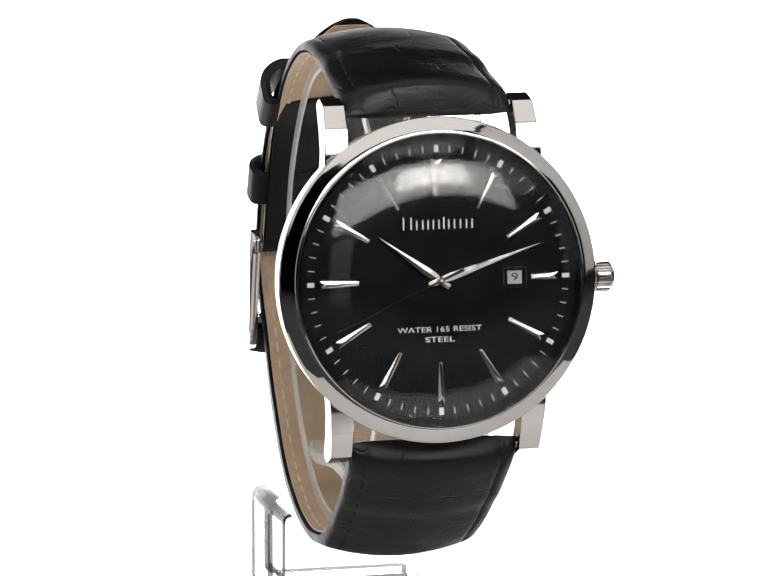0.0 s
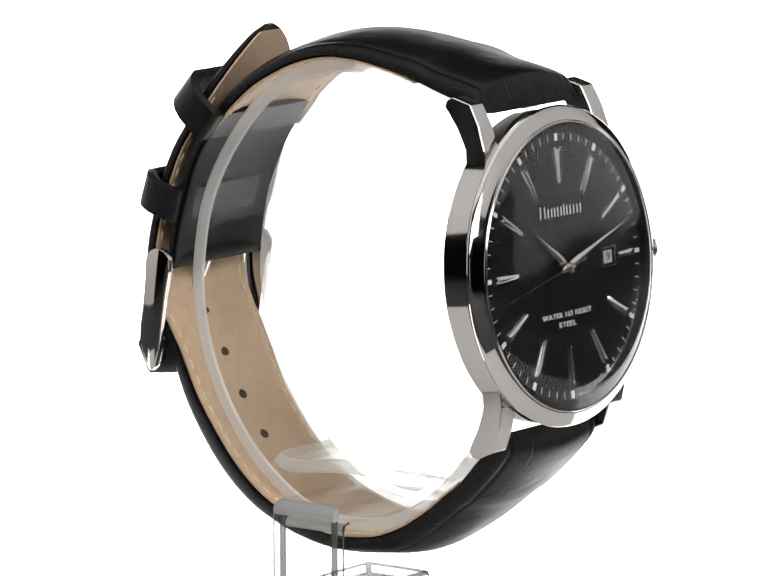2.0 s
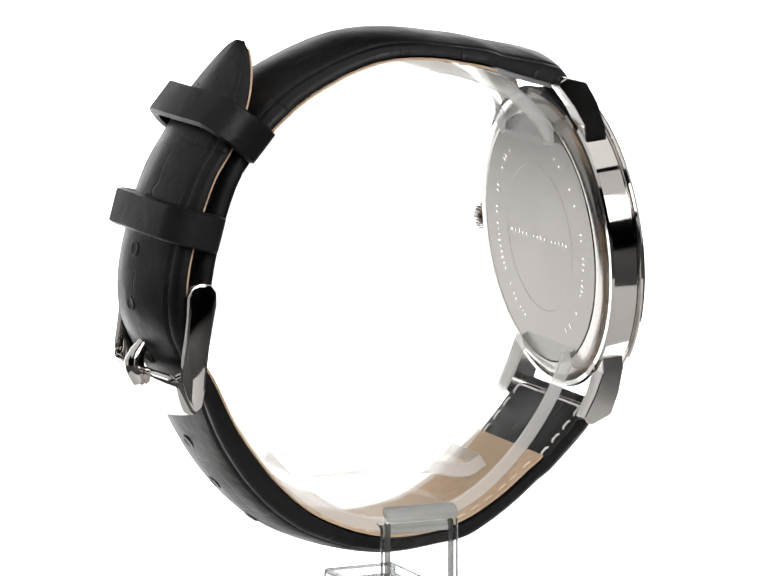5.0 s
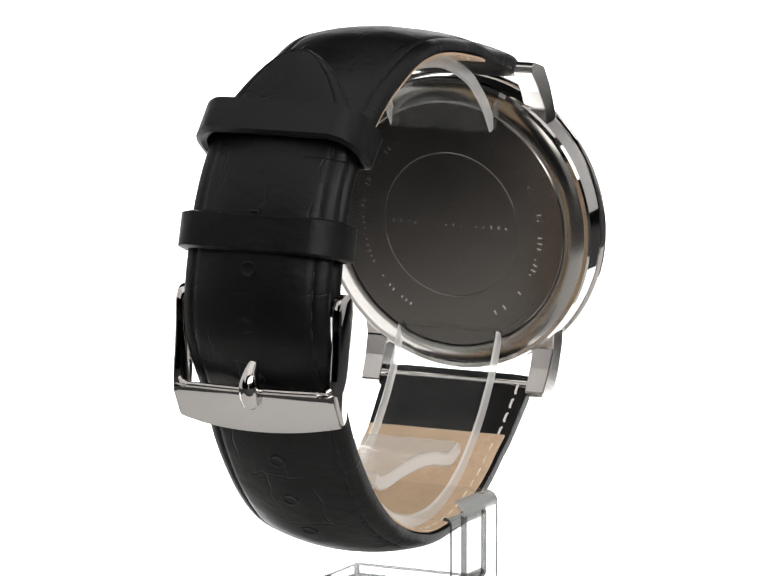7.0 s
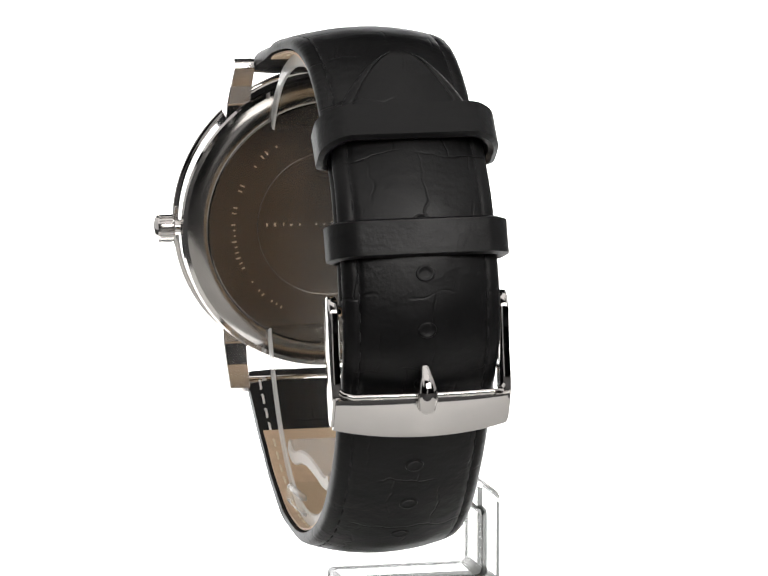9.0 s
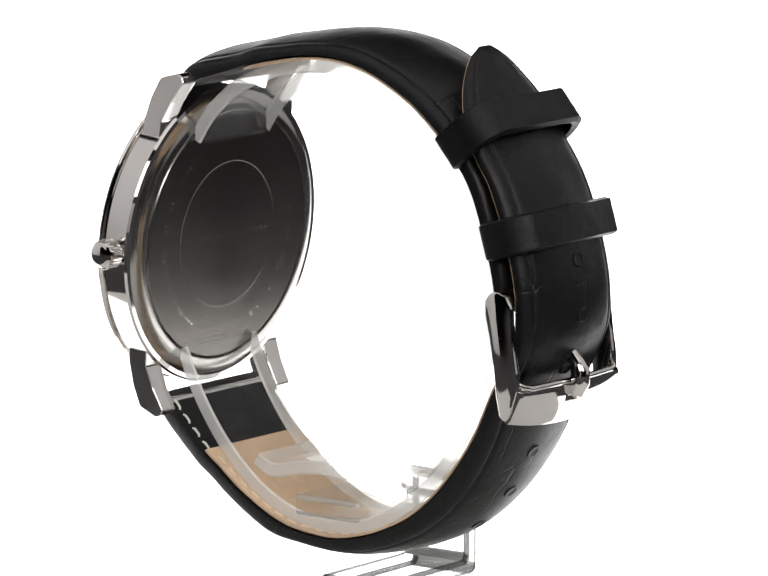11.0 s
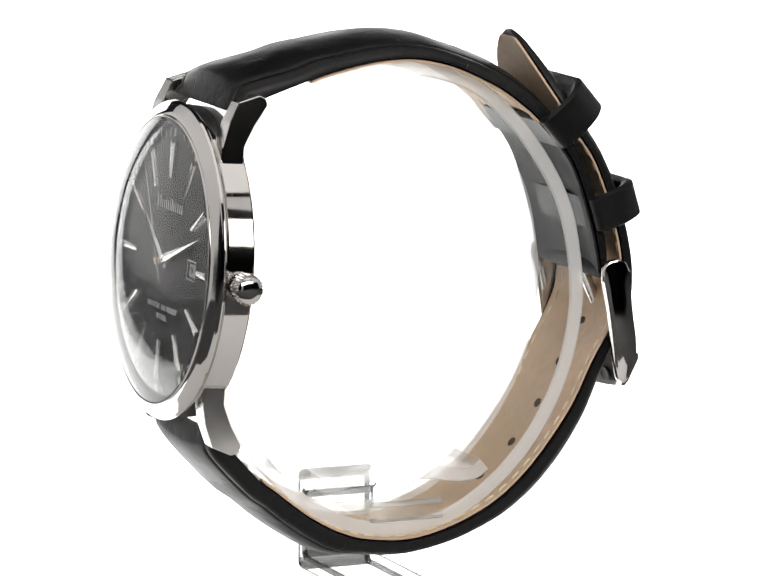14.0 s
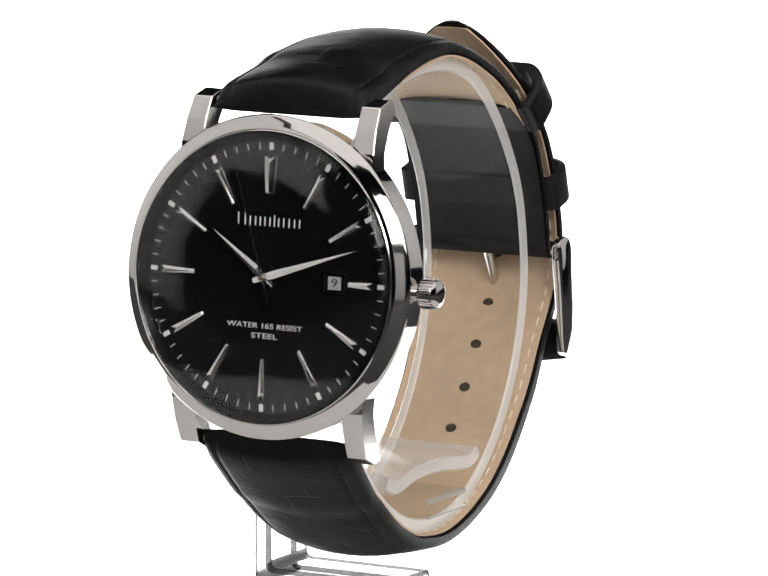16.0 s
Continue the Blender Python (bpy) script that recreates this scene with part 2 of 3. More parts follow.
def loft(sections, along=None):
    """A closed body through rings of points of equal count; along: each ring's way along the body, for the grain."""
    bm = bmesh.new()
    rings = [[bm.verts.new(v) for v in s] for s in sections]
    n = len(rings[0])
    for a, b in zip(rings, rings[1:]):
        for i in range(n):
            bm.faces.new((a[i], a[(i + 1) % n], b[(i + 1) % n], b[i]))
    bm.faces.new(rings[0])
    bm.faces.new(rings[-1])
    if along is not None:
        way = {v: a for r, a in zip(rings, along) for v in r}
        uv = bm.loops.layers.uv.new("grain")
        for f in bm.faces:
            for lp in f.loops:
                lp[uv].uv = (lp.vert.co.x, way[lp.vert])
    return bm


def lathe(profile, n=128, closed=True):
    """Turns (radius, forward) pairs round the case's axis (local -y is forward)."""
    bm = bmesh.new()
    rings = []
    for r, d in profile:
        if r < 1e-6:
            rings.append([bm.verts.new((0, -d, 0))])
        else:
            rings.append([bm.verts.new((r * math.sin(2 * math.pi * k / n), -d, r * math.cos(2 * math.pi * k / n))) for k in range(n)])
    pairs = list(zip(rings, rings[1:])) + ([(rings[-1], rings[0])] if closed else [])
    for a, b in pairs:
        for k in range(n):
            f = [a[k % len(a)], a[(k + 1) % len(a)], b[(k + 1) % len(b)], b[k % len(b)]]
            f = list(dict.fromkeys(f))
            if len(f) > 2:
                bm.faces.new(f)
    return bm


def prism(outline, lo, hi, axis="x", bevel=0.0, segments=2):
    """An outline of pairs pushed from lo to hi along an axis, with rounded edges."""
    order = {"x": lambda a, b, h: (h, a, b), "y": lambda a, b, h: (a, h, b), "z": lambda a, b, h: (a, b, h)}[axis]
    bm = bmesh.new()
    low = [bm.verts.new(order(a, b, lo)) for a, b in outline]
    high = [bm.verts.new(order(a, b, hi)) for a, b in outline]
    n = len(outline)
    for i in range(n):
        bm.faces.new((low[i], low[(i + 1) % n], high[(i + 1) % n], high[i]))
    bm.faces.new(low)
    bm.faces.new(high)
    bmesh.ops.recalc_face_normals(bm, faces=bm.faces)
    if bevel:
        bmesh.ops.bevel(bm, geom=bm.edges[:], offset=bevel, segments=segments, profile=0.5, affect="EDGES")
    return bm


def box(x0, x1, y0, y1, z0, z1, bevel=0.0):
    return prism([(x0, y0), (x1, y0), (x1, y1), (x0, y1)], z0, z1, "z", bevel)


def tube(points, radius, n=12):
    """A rod along points (x, y, z), with radii that may differ."""
    pts = [Vector(p) for p in points]
    rr = radius if isinstance(radius, (list, tuple)) else [radius] * len(pts)
    secs = []
    for i, p in enumerate(pts):
        t = (pts[min(i + 1, len(pts) - 1)] - pts[max(i - 1, 0)]).normalized()
        a = t.orthogonal() if abs(t.x) > 0.9 else t.cross(Vector((1, 0, 0)))
        a.normalize()
        b = t.cross(a)
        secs.append([p + (a * math.cos(2 * math.pi * k / n) + b * math.sin(2 * math.pi * k / n)) * rr[i] for k in range(n)])
    return loft(secs)


def joined(meshes):
    """One bmesh of several."""
    out = bmesh.new()
    for b in meshes:
        me = bpy.data.meshes.new("scratch")
        b.to_mesh(me)
        b.free()
        out.from_mesh(me)
        bpy.data.meshes.remove(me)
    return out


# ---- setting ----
def slab(name, x0, x1, y0, y1, z0, z1, mat, label):
    return tagged(part(name, box(x0, x1, y0, y1, z0, z1), mat, None, smooth=False), label, name.split("_")[0], kind="structure")


slab("ground", -95, 95, -80, 4, -12, 0, TABLE_WHITE, "smooth white table sheet under the acrylic stand")
# Glows instead of being lit; outline trimmed for the reflections in crystal and steel.
tagged(part("glowing_table", prism([(-100, 4.2), (80, 4.2), (215, 499.5), (-315, 499.5)], -12, 0, "z"), BACK_GLOW, None, smooth=False),
       "white table sheet behind the stand, its brightness put in as glow", "table", kind="structure")
slab("backdrop", -330, 240, 500, 508, -12, 200, BACK_GLOW, "plain white backdrop behind the table, its brightness put in as glow")
slab("tent_wall_1", -420, -414, -120, 495, -11, 600, TENT_WHITE, "white diffusing fabric side of the light tent")
slab("tent_wall_2", 414, 420, -120, 495, 35, 600, TENT_WHITE, "white diffusing fabric side of the light tent")
# Unseen panels, added so the sloping bezel mirrors white at its upper sides.
slab("tent_flap_1", -420, -414, -520, -121, 250, 600, TENT_WHITE, "unseen white fabric panel added to brighten the bezel's reflections")
slab("tent_flap_2", 414, 420, -330, -121, 250, 600, TENT_WHITE, "unseen white fabric panel added to brighten the bezel's reflections")
# Unseen card, added to lighten what the case flank mirrors from the camera side.
slab("reflector_card", -90, 90, -806, -800, -12, 230, TENT_WHITE, "unseen white card added behind the camera to lighten the case flank's reflections")
slab("floor", -2000, 2000, -2200, 1200, -32, -12.1, ROOM_DARK, "dark floor of the unlit studio")
slab("ceiling", -2000, 2000, -2200, 1200, 1800, 1820, ROOM_DARK, "dark ceiling of the unlit studio")
slab("wall_front", -2000, 2000, -2220, -2200, -12, 1800, ROOM_DARK, "dark studio wall")
slab("wall_back", -2000, 2000, 1200, 1220, -12, 1800, ROOM_DARK, "dark studio wall")
slab("wall_left", -2020, -2000, -2200, 1200, -12, 1800, ROOM_DARK, "dark studio wall")
slab("wall_right", 2000, 2020, -2200, 1200, -12, 1800, ROOM_DARK, "dark studio wall")

# ---- the watch ----
watch = tagged(new("wristwatch"), "steel wristwatch with black dial and black leather strap", "wristwatch")
LEAN = 5.0
CASE = Matrix.Translation((0.8, -29.0, 0.0)) @ pose(0, 0, 0, -LEAN, 0, 0)     # the case's axis leans back


def build_case():
    case = part("case", lathe([(19.2, 0.2), (20.4, 0.2), (20.6, 0.0), (20.6, -3.3), (20.35, -3.6), (18.0, -3.75), (18.0, -2.0)]), STEEL, watch,
                "polished steel case middle", CASE)
    bezel = part("bezel", lathe([(19.1, 0.25), (20.6, 0.25), (20.95, 0.45), (21.05, 0.7), (20.95, 0.98), (20.75, 1.13), (20.2, 1.45), (19.65, 1.77), (19.3, 1.97), (19.12, 2.0), (18.95, 1.85), (18.9, 1.2)]),
                 BEZEL_STEEL, watch, "polished sloping steel bezel", CASE)
    part("bezel_step", lathe([(18.72, 1.2), (19.08, 1.2), (19.08, 2.08), (18.95, 2.2), (18.78, 2.2), (18.72, 2.1)]), SATIN_STEEL, bezel, "thin bright inner ring of the bezel")
    # domed crystal, a shell 1 mm thick
    outer = [(18.7 * s, 2.2 + 2.7 * (1 - s ** 3.8)) for s in np.linspace(0, 1, 40)]
    inner = [(17.9 * s, 1.4 + 2.5 * (1 - s ** 3.8)) for s in np.linspace(1, 0, 40)]
    glass = part("crystal", lathe(outer + [(18.7, 1.2), (17.9, 1.2)] + inner, closed=False), GLASS, watch, "clear domed glass", CASE, angle=50)
    glass.visible_shadow = False
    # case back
    back = part("case_back", lathe([(19.9, -3.55), (19.4, -3.85), (18.6, -4.2), (17.4, -4.42), (17.1, -4.35), (17.1, -3.6)]), RIM_STEEL_DARKENED, watch, "polished sloping rim of the case back", CASE)
    part("back_plate", lathe([(0, -4.45), (16.9, -4.45), (17.05, -4.3), (17.05, -3.6), (0, -3.6)], closed=False), BACK_STEEL, back, "circular-brushed grey steel back plate")
    # engraved writing that cannot be read: small raised bars
    rng = random.Random(4)
    bars = []
    for a in [*np.arange(-62, 62, 3.4), *np.arange(118, 242, 3.4)]:
        if rng.random() < 0.35:
            continue
        b = box(-0.11, 0.11, 4.42, 4.48, 13.2, 13.2 + rng.uniform(0.25, 0.75))
        bmesh.ops.rotate(b, cent=(0, 0, 0), matrix=Matrix.Rotation(radians(90 + a), 3, "Y"), verts=b.verts)
        bars.append(b)
    for k, x in enumerate(np.arange(-8.6, 8.7, 1.15)):
        if k not in (5, 10):
            bars.append(box(x, x + rng.uniform(0.2, 0.4), 4.42, 4.48, -0.2, rng.uniform(0.05, 0.3)))
    part("engraving", joined(bars), SATIN_STEEL, back, "fine engraved marks too small to read", smooth=False)
    groove = [(10.0, -4.43), (10.1, -4.47), (10.2, -4.43)]
    part("engraved_ring", lathe(groove), BACK_STEEL, back)
    # lugs
    side = [(14.6, -0.15), (16.6, -0.15), (19.8, -0.95), (22.6, -2.2), (23.6, -5.0), (23.2, -5.9), (22.4, -6.2), (19.5, -4.4), (16.8, -3.2), (14.6, -3.2)]
    for sx in (-1, 1):
        for sz in (-1, 1):
            bm = prism([(-d, u * sz) for u, d in side], 11.15 * sx, 14.45 * sx, "x", 0.13, 1)
            for v in bm.verts:                       # taper towards the tips
                f = max(0.0, (abs(v.co.z) - 15) / 9)
                v.co.x -= sx * 0.6 * f * (abs(v.co.x) - 11.15) / 3.3
            part("lug", bm, SATIN_STEEL, watch, "angular steel lug", CASE, smooth=False)
    for sz in (-1, 1):
        part("spring_bar", tube([(-11.5, 4.2, 22.1 * sz), (11.5, 4.2, 22.1 * sz)], 0.7), STEEL, watch, "thin steel spring bar", CASE)
    # crown
    ridges = 26
    ring = []
    for k in range(ridges * 4):
        a = 2 * math.pi * k / (ridges * 4)
        r = 2.05 if k % 4 < 2 else 1.85
        ring.append((r * math.sin(a), r * math.cos(a)))
    secs = [[(x, 1.9 + s * y, s * z - 0.5) for y, z in ring] for x, s in ((21.4, 0.86), (21.7, 1.0), (23.3, 1.0), (23.55, 0.93))]
    crown = part("crown", loft(secs), SATIN_STEEL, watch, "ribbed steel winding crown", CASE, angle=20)
    secs = [[(x, 1.9 + r * math.sin(a), r * math.cos(a) - 0.5) for a in np.linspace(0, 2 * math.pi, 32, endpoint=False)]
            for x, r in ((23.5, 1.8), (23.75, 1.72), (23.95, 1.45), (24.1, 1.0), (24.17, 0.4))]
    part("crown_cap", loft(secs), STEEL, crown, "smooth polished cap of the crown")
    part("crown_stem", tube([(20.5, 1.9, -0.5), (21.6, 1.9, -0.5)], 1.1), STEEL, crown)


def lettering(name, text, size, x, z, parent, mat, width):
    """Printed words lying on the dial, facing forward."""
    data = bpy.data.curves.new(name, "FONT")
    data.body, data.size, data.align_x, data.align_y, data.extrude = text, 1.0, "CENTER", "CENTER", 0.02
    tmp = new(name, data)
    me = bpy.data.meshes.new_from_object(tmp.evaluated_get(bpy.context.evaluated_depsgraph_get()))
    bpy.data.objects.remove(tmp)
    bpy.data.curves.remove(data)
    xs = [v.co.x for v in me.vertices]
    k = width / (max(xs) - min(xs))
    for v in me.vertices:
        v.co = Vector((x + v.co.x * k, -1.03 - v.co.z, z + v.co.y * size)) * MM
    me.materials.append(mat)
    return part(name, me, mat, parent)


def build_dial():
    dial = part("dial", lathe([(0, 1.0), (18.2, 1.0), (18.25, 0.7), (0, 0.7)], closed=False), DIAL_BLACK, watch, "glossy black lacquered dial", CASE)
    part("inner_flange", lathe([(18.2, 1.0), (18.7, 1.9), (18.72, 0.7), (18.2, 0.7)]), DIAL_BLACK, dial, "black sloping flange round the dial")

    def baton(w_in, w_out, r_in, r_out, h=0.42):
        # a roof-shaped tapered baton with a notched outer end
        bm = bmesh.new()
        o = [(-w_in / 2, r_in), (w_in / 2, r_in), (w_out / 2, r_out), (0, r_out - 0.5), (-w_out / 2, r_out)]
        low = [bm.verts.new((x, -1.0, z)) for x, z in o]
        top = [bm.verts.new((x * 0.8, -1.0 - h * 0.7, z)) for x, z in o]
        a, b = bm.verts.new((0, -1.0 - h, r_in + 0.15)), bm.verts.new((0, -1.0 - h, r_out - 0.9))
        n = 5
        for i in range(n):
            bm.faces.new((low[i], low[(i + 1) % n], top[(i + 1) % n], top[i]))
        bm.faces.new((top[0], top[1], a))
        bm.faces.new((top[1], top[2], b, a))
        bm.faces.new((top[2], top[3], b))
        bm.faces.new((top[3], top[4], b))
        bm.faces.new((top[4], top[0], a, b))
        return finish("hour_marker", bm, SILVER, smooth=False)

    long_, wide, short = baton(0.6, 1.15, 10.6, 15.75), baton(1.25, 2.05, 10.9, 15.75), baton(0.75, 1.1, 12.2, 15.75)
    block = finish("hour_block", box(-0.29, 0.29, -1.15, -1.0, 16.45, 17.4, 0.04), WHITE_PRINT, smooth=False)
    tick = finish("minute_tick", box(-0.06, 0.06, -1.04, -1.0, 16.5, 17.35), GREY_PRINT, smooth=False)
    for k in range(60):
        turn = Matrix.Rotation(radians(6 * k), 4, "Y")
        if k % 5:
            part("minute_tick", tick, None, dial, m=turn)
        else:
            part("hour_block", block, None, dial, m=turn)
            part("hour_marker", wide if k == 0 else short if k == 15 else long_, None, dial, m=turn)
    # date window
    def outline(half_w, half_h, line, lo, hi):
        return joined([box(10.1 - half_w, 10.1 + half_w, lo, hi, half_h - line, half_h), box(10.1 - half_w, 10.1 + half_w, lo, hi, -half_h, line - half_h),
                       box(10.1 - half_w, 10.1 - half_w + line, lo, hi, line - half_h, half_h - line), box(10.1 + half_w - line, 10.1 + half_w, lo, hi, line - half_h, half_h - line)])
    frame_ = part("date_frame", outline(1.6, 1.35, 0.2, -1.2, -1.0), SILVER, dial, "thin silver frame of the date window", smooth=False)
    part("date_disc", box(9.15, 11.05, -1.06, -1.0, -0.85, 0.85), DATE_GREY, frame_, "grey date disc", smooth=False)
    nine = lettering("date_number", "9", 1.45, 10.1, 0.0, dial, PRINT_BLACK, 0.85)
    for v in nine.data.vertices:
        v.co.y -= 0.00006
    lettering("printed_words", "WATER 165 RESIST", 0.98, 0.0, -6.35, dial, WHITE_PRINT, 11.2)
    lettering("printed_words", "STEEL", 0.98, 0.0, -7.65, dial, WHITE_PRINT, 3.9)
    # maker's mark as plain shapes: a row of upright bars of its size
    for x, h in ((-4.6, 1.55), (-3.6, 1.55), (-2.85, 1.15), (-2.05, 1.15), (-1.35, 1.15), (-0.65, 1.15), (0.1, 1.15), (0.75, 1.5), (1.4, 1.15), (2.15, 1.15), (2.95, 1.15), (3.75, 1.15), (4.5, 1.15)):
        part("mark_bar", box(x, x + 0.17, -1.05, -1.0, 6.6, 6.6 + h), WHITE_PRINT, dial, smooth=False)


def pointer(length, tail, width, d, name):
    """A tapered two-faced pointer lying along local z at height d."""
    bm = bmesh.new()
    pts = [(0, length), (width / 2, 1.6), (width * 0.3, -tail), (-width * 0.3, -tail), (-width / 2, 1.6)]
    low = [bm.verts.new((x, 0.0, z)) for x, z in pts]
    ridge = [bm.verts.new((0, -0.16, length - 0.3)), bm.verts.new((0, -0.2, 1.6)), bm.verts.new((0, -0.16, -tail))]
    for f in ((low[0], low[1], ridge[1], ridge[0]), (low[1], low[2], ridge[2], ridge[1]), (low[2], low[3], ridge[2]),
              (low[3], low[4], ridge[1], ridge[2]), (low[4], low[0], ridge[0], ridge[1]), tuple(low)):
        bm.faces.new(f)
    ring = []
    for k in range(24):
        a = 2 * math.pi * k / 24
        ring.append((0.55 * math.sin(a), 0.55 * math.cos(a)))
    return joined([bm, prism(ring, -0.14, 0.02, "y")])


def build_pointers():
    part("hour_hand", pointer(9.9, 1.6, 1.15, 0, ""), SILVER, watch, "faceted silver hour pointer", CASE @ Matrix.Translation((0, -1.55, 0)) @ Matrix.Rotation(radians(306.0), 4, "Y"), smooth=False)
    part("minute_hand", pointer(14.6, 1.6, 1.05, 0, ""), SILVER, watch, "faceted silver minute pointer", CASE @ Matrix.Translation((0, -1.9, 0)) @ Matrix.Rotation(radians(71.8), 4, "Y"), smooth=False)
    ring = [(0.42 * math.sin(2 * math.pi * k / 24), 0.42 * math.cos(2 * math.pi * k / 24)) for k in range(24)]
    needle = joined([prism([(-0.06, 15.2), (0.06, 15.2), (0.13, 0), (-0.13, 0)], -0.08, 0.0, "y"), prism([(-0.14, 0), (0.14, 0), (0.24, -3.4), (-0.24, -3.4)], -0.08, 0.0, "y"),
                     prism(ring, -0.3, 0.02, "y", 0.05)])
    part("centre_pin", prism([(0.2 * math.sin(math.pi * k / 8), 0.2 * math.cos(math.pi * k / 8)) for k in range(16)], -2.75, -1.0, "y", 0.03), BRASS, watch, "tiny brass centre pin", CASE)
    return part("second_hand", needle, SILVER, watch, "thin silver sweep needle with a counterweight", smooth=False)


# ---- strap ----
MID = 0.8


def twisted(bm):
    """The back of the strap sits a little askew: one edge further out, and pushed to one side."""
    for v in bm.verts:
        f = min(max((v.co.y - 6) / 20, 0), 1)
        f = f * f * (3 - 2 * f)
        v.co.y += ((v.co.x - MID) * 0.022 + 0.35) * f
        v.co.x += (0.45 + 0.012 * v.co.z) * f
    return bm


US = [-1, -0.96, -0.90, -0.85, -0.82, -0.79, -0.73, -0.58, -0.4, -0.2, 0, 0.2, 0.4, 0.58, 0.73, 0.79, 0.82, 0.85, 0.90, 0.96, 1]


def strap_body(path, side, n=90):
    """path rows: y, z, edge thickness, crown, half width, bow across. A padded strap with rounded edges; side: which way is out."""
    p, _ = spline(path, n)
    nn = normals(p, side)
    secs = []
    for (y, z, th, crown, hw, bow), (ny, nz) in zip(p, nn):
        ring = []
        for u in US:
            x = MID + hw * u
            h = th * (0.72 if abs(u) == 1 else 0.95 if abs(u) == 0.96 else 1.0) + (crown + bow) * (1 - u * u) - (min(0.22, th * 0.15) if abs(u) == 0.82 else 0.06 if abs(u) == 0.4 and y > 15 else 0)
            ring.append((x, y + ny * h, z + nz * h))
        for u in np.linspace(1, -1, 9):
            h = (0.25 if abs(u) == 1 else 0.0) + bow * (1 - u * u)
            ring.append((MID + hw * u, y + ny * h, z + nz * h))
        secs.append(ring)
    return loft(secs, np.concatenate([[0], np.cumsum(np.linalg.norm(np.diff(p[:, :2], axis=0), axis=1))])), p, nn


def sheet(p, nn, lo, hi, inset, thick, lift):
    """A thin lining on the inner face, from fraction lo to hi of the path."""
    n = len(p)
    secs = []
    for i in range(int(lo * (n - 1)), int(hi * (n - 1)) + 1):
        (y, z, th, crown, hw, bow), (ny, nz) = p[i], nn[i]
        w = max(hw - inset, 0.3)
        ring = []
        for h, us in ((lift + thick, np.linspace(-1, 1, 9)), (lift, np.linspace(1, -1, 9))):
            for u in us:
                d = h - bow * (1 - u * u * (w / hw) ** 2)
                ring.append((MID + w * u, y - ny * d, z - nz * d))
        secs.append(ring)
    return loft(secs)


def stitches(p, nn, lo, hi, inset, lift, pitch=2.3, length=1.45, outer=False):
    """Rows of stitches along both edges; lift < 0: on the inner face."""
    s = np.concatenate([[0], np.cumsum(np.linalg.norm(np.diff(p[:, :2], axis=0), axis=1))])
    out = []
    for a in np.arange(lo * s[-1], hi * s[-1] - length, pitch):
        for sx in (-1, 1):
            pts = []
            for f, drop in ((0, 0.22), (0.2, 0.0), (0.8, 0.0), (1, 0.22)):
                at = a + f * length
                y, z, th, cr, hw, bow = [np.interp(at, s, p[:, k]) for k in range(6)]
                ny, nz = np.interp(at, s, nn[:, 0]), np.interp(at, s, nn[:, 1])
                inset = 0.18 * hw if outer else 1.5
                u = (hw - inset) / hw
                h = (lift + drop if not outer else th + cr * (1 - u * u) + lift - drop - min(0.22, th * 0.15)) + bow * (1 - u * u)
                pts.append((MID + sx * (hw - inset), y + ny * h, z + nz * h))
            out.append(tube(pts, 0.17, 6))
    return joined(out)


UPPER = [(-24.6, 20.6, 0.45, 0.65, 11.05, 0.0), (-23.4, 20.7, 1.7, 1.7, 11.05, 0.0), (-22.0, 21.2, 2.3, 1.9, 11.05, 0.0), (-20.2, 22.0, 2.1, 2.0, 11.05, 0.0), (-15.1, 23.6, 1.6, 2.0, 10.8, 0.0),
         (-11.9, 24.7, 1.65, 1.65, 10.7, 0.0), (-8.7, 25.4, 1.45, 1.65, 10.5, 0.0), (-5.5, 26.0, 1.35, 1.65, 10.4, 0.0), (-2.3, 26.3, 1.35, 1.65, 10.3, 0.0), (0.9, 26.3, 1.35, 1.65, 10.2, 0.0),
         (4.1, 25.8, 1.35, 1.65, 10.15, 0.0), (7.3, 24.8, 1.35, 1.3, 10.1, 0.23), (10.5, 23.3, 1.35, 1.3, 10.1, 0.55), (13.8, 21.4, 1.35, 1.2, 10.1, 0.88), (17.0, 18.8, 1.35, 1.1, 10.1, 1.2),
         (18.6, 17.2, 1.35, 1.0, 10.1, 1.2), (21.3, 14.2, 1.35, 0.9, 10.1, 1.2), (23.4, 10.9, 1.35, 0.8, 10.1, 1.2), (25.1, 6.3, 1.35, 0.7, 10.1, 1.2), (26.4, 1.7, 1.35, 0.6, 10.1, 1.2),
         (27.0, -1.2, 1.25, 0.6, 10.1, 1.2), (27.4, -3.6, 0.85, 0.6, 10.1, 1.2)]
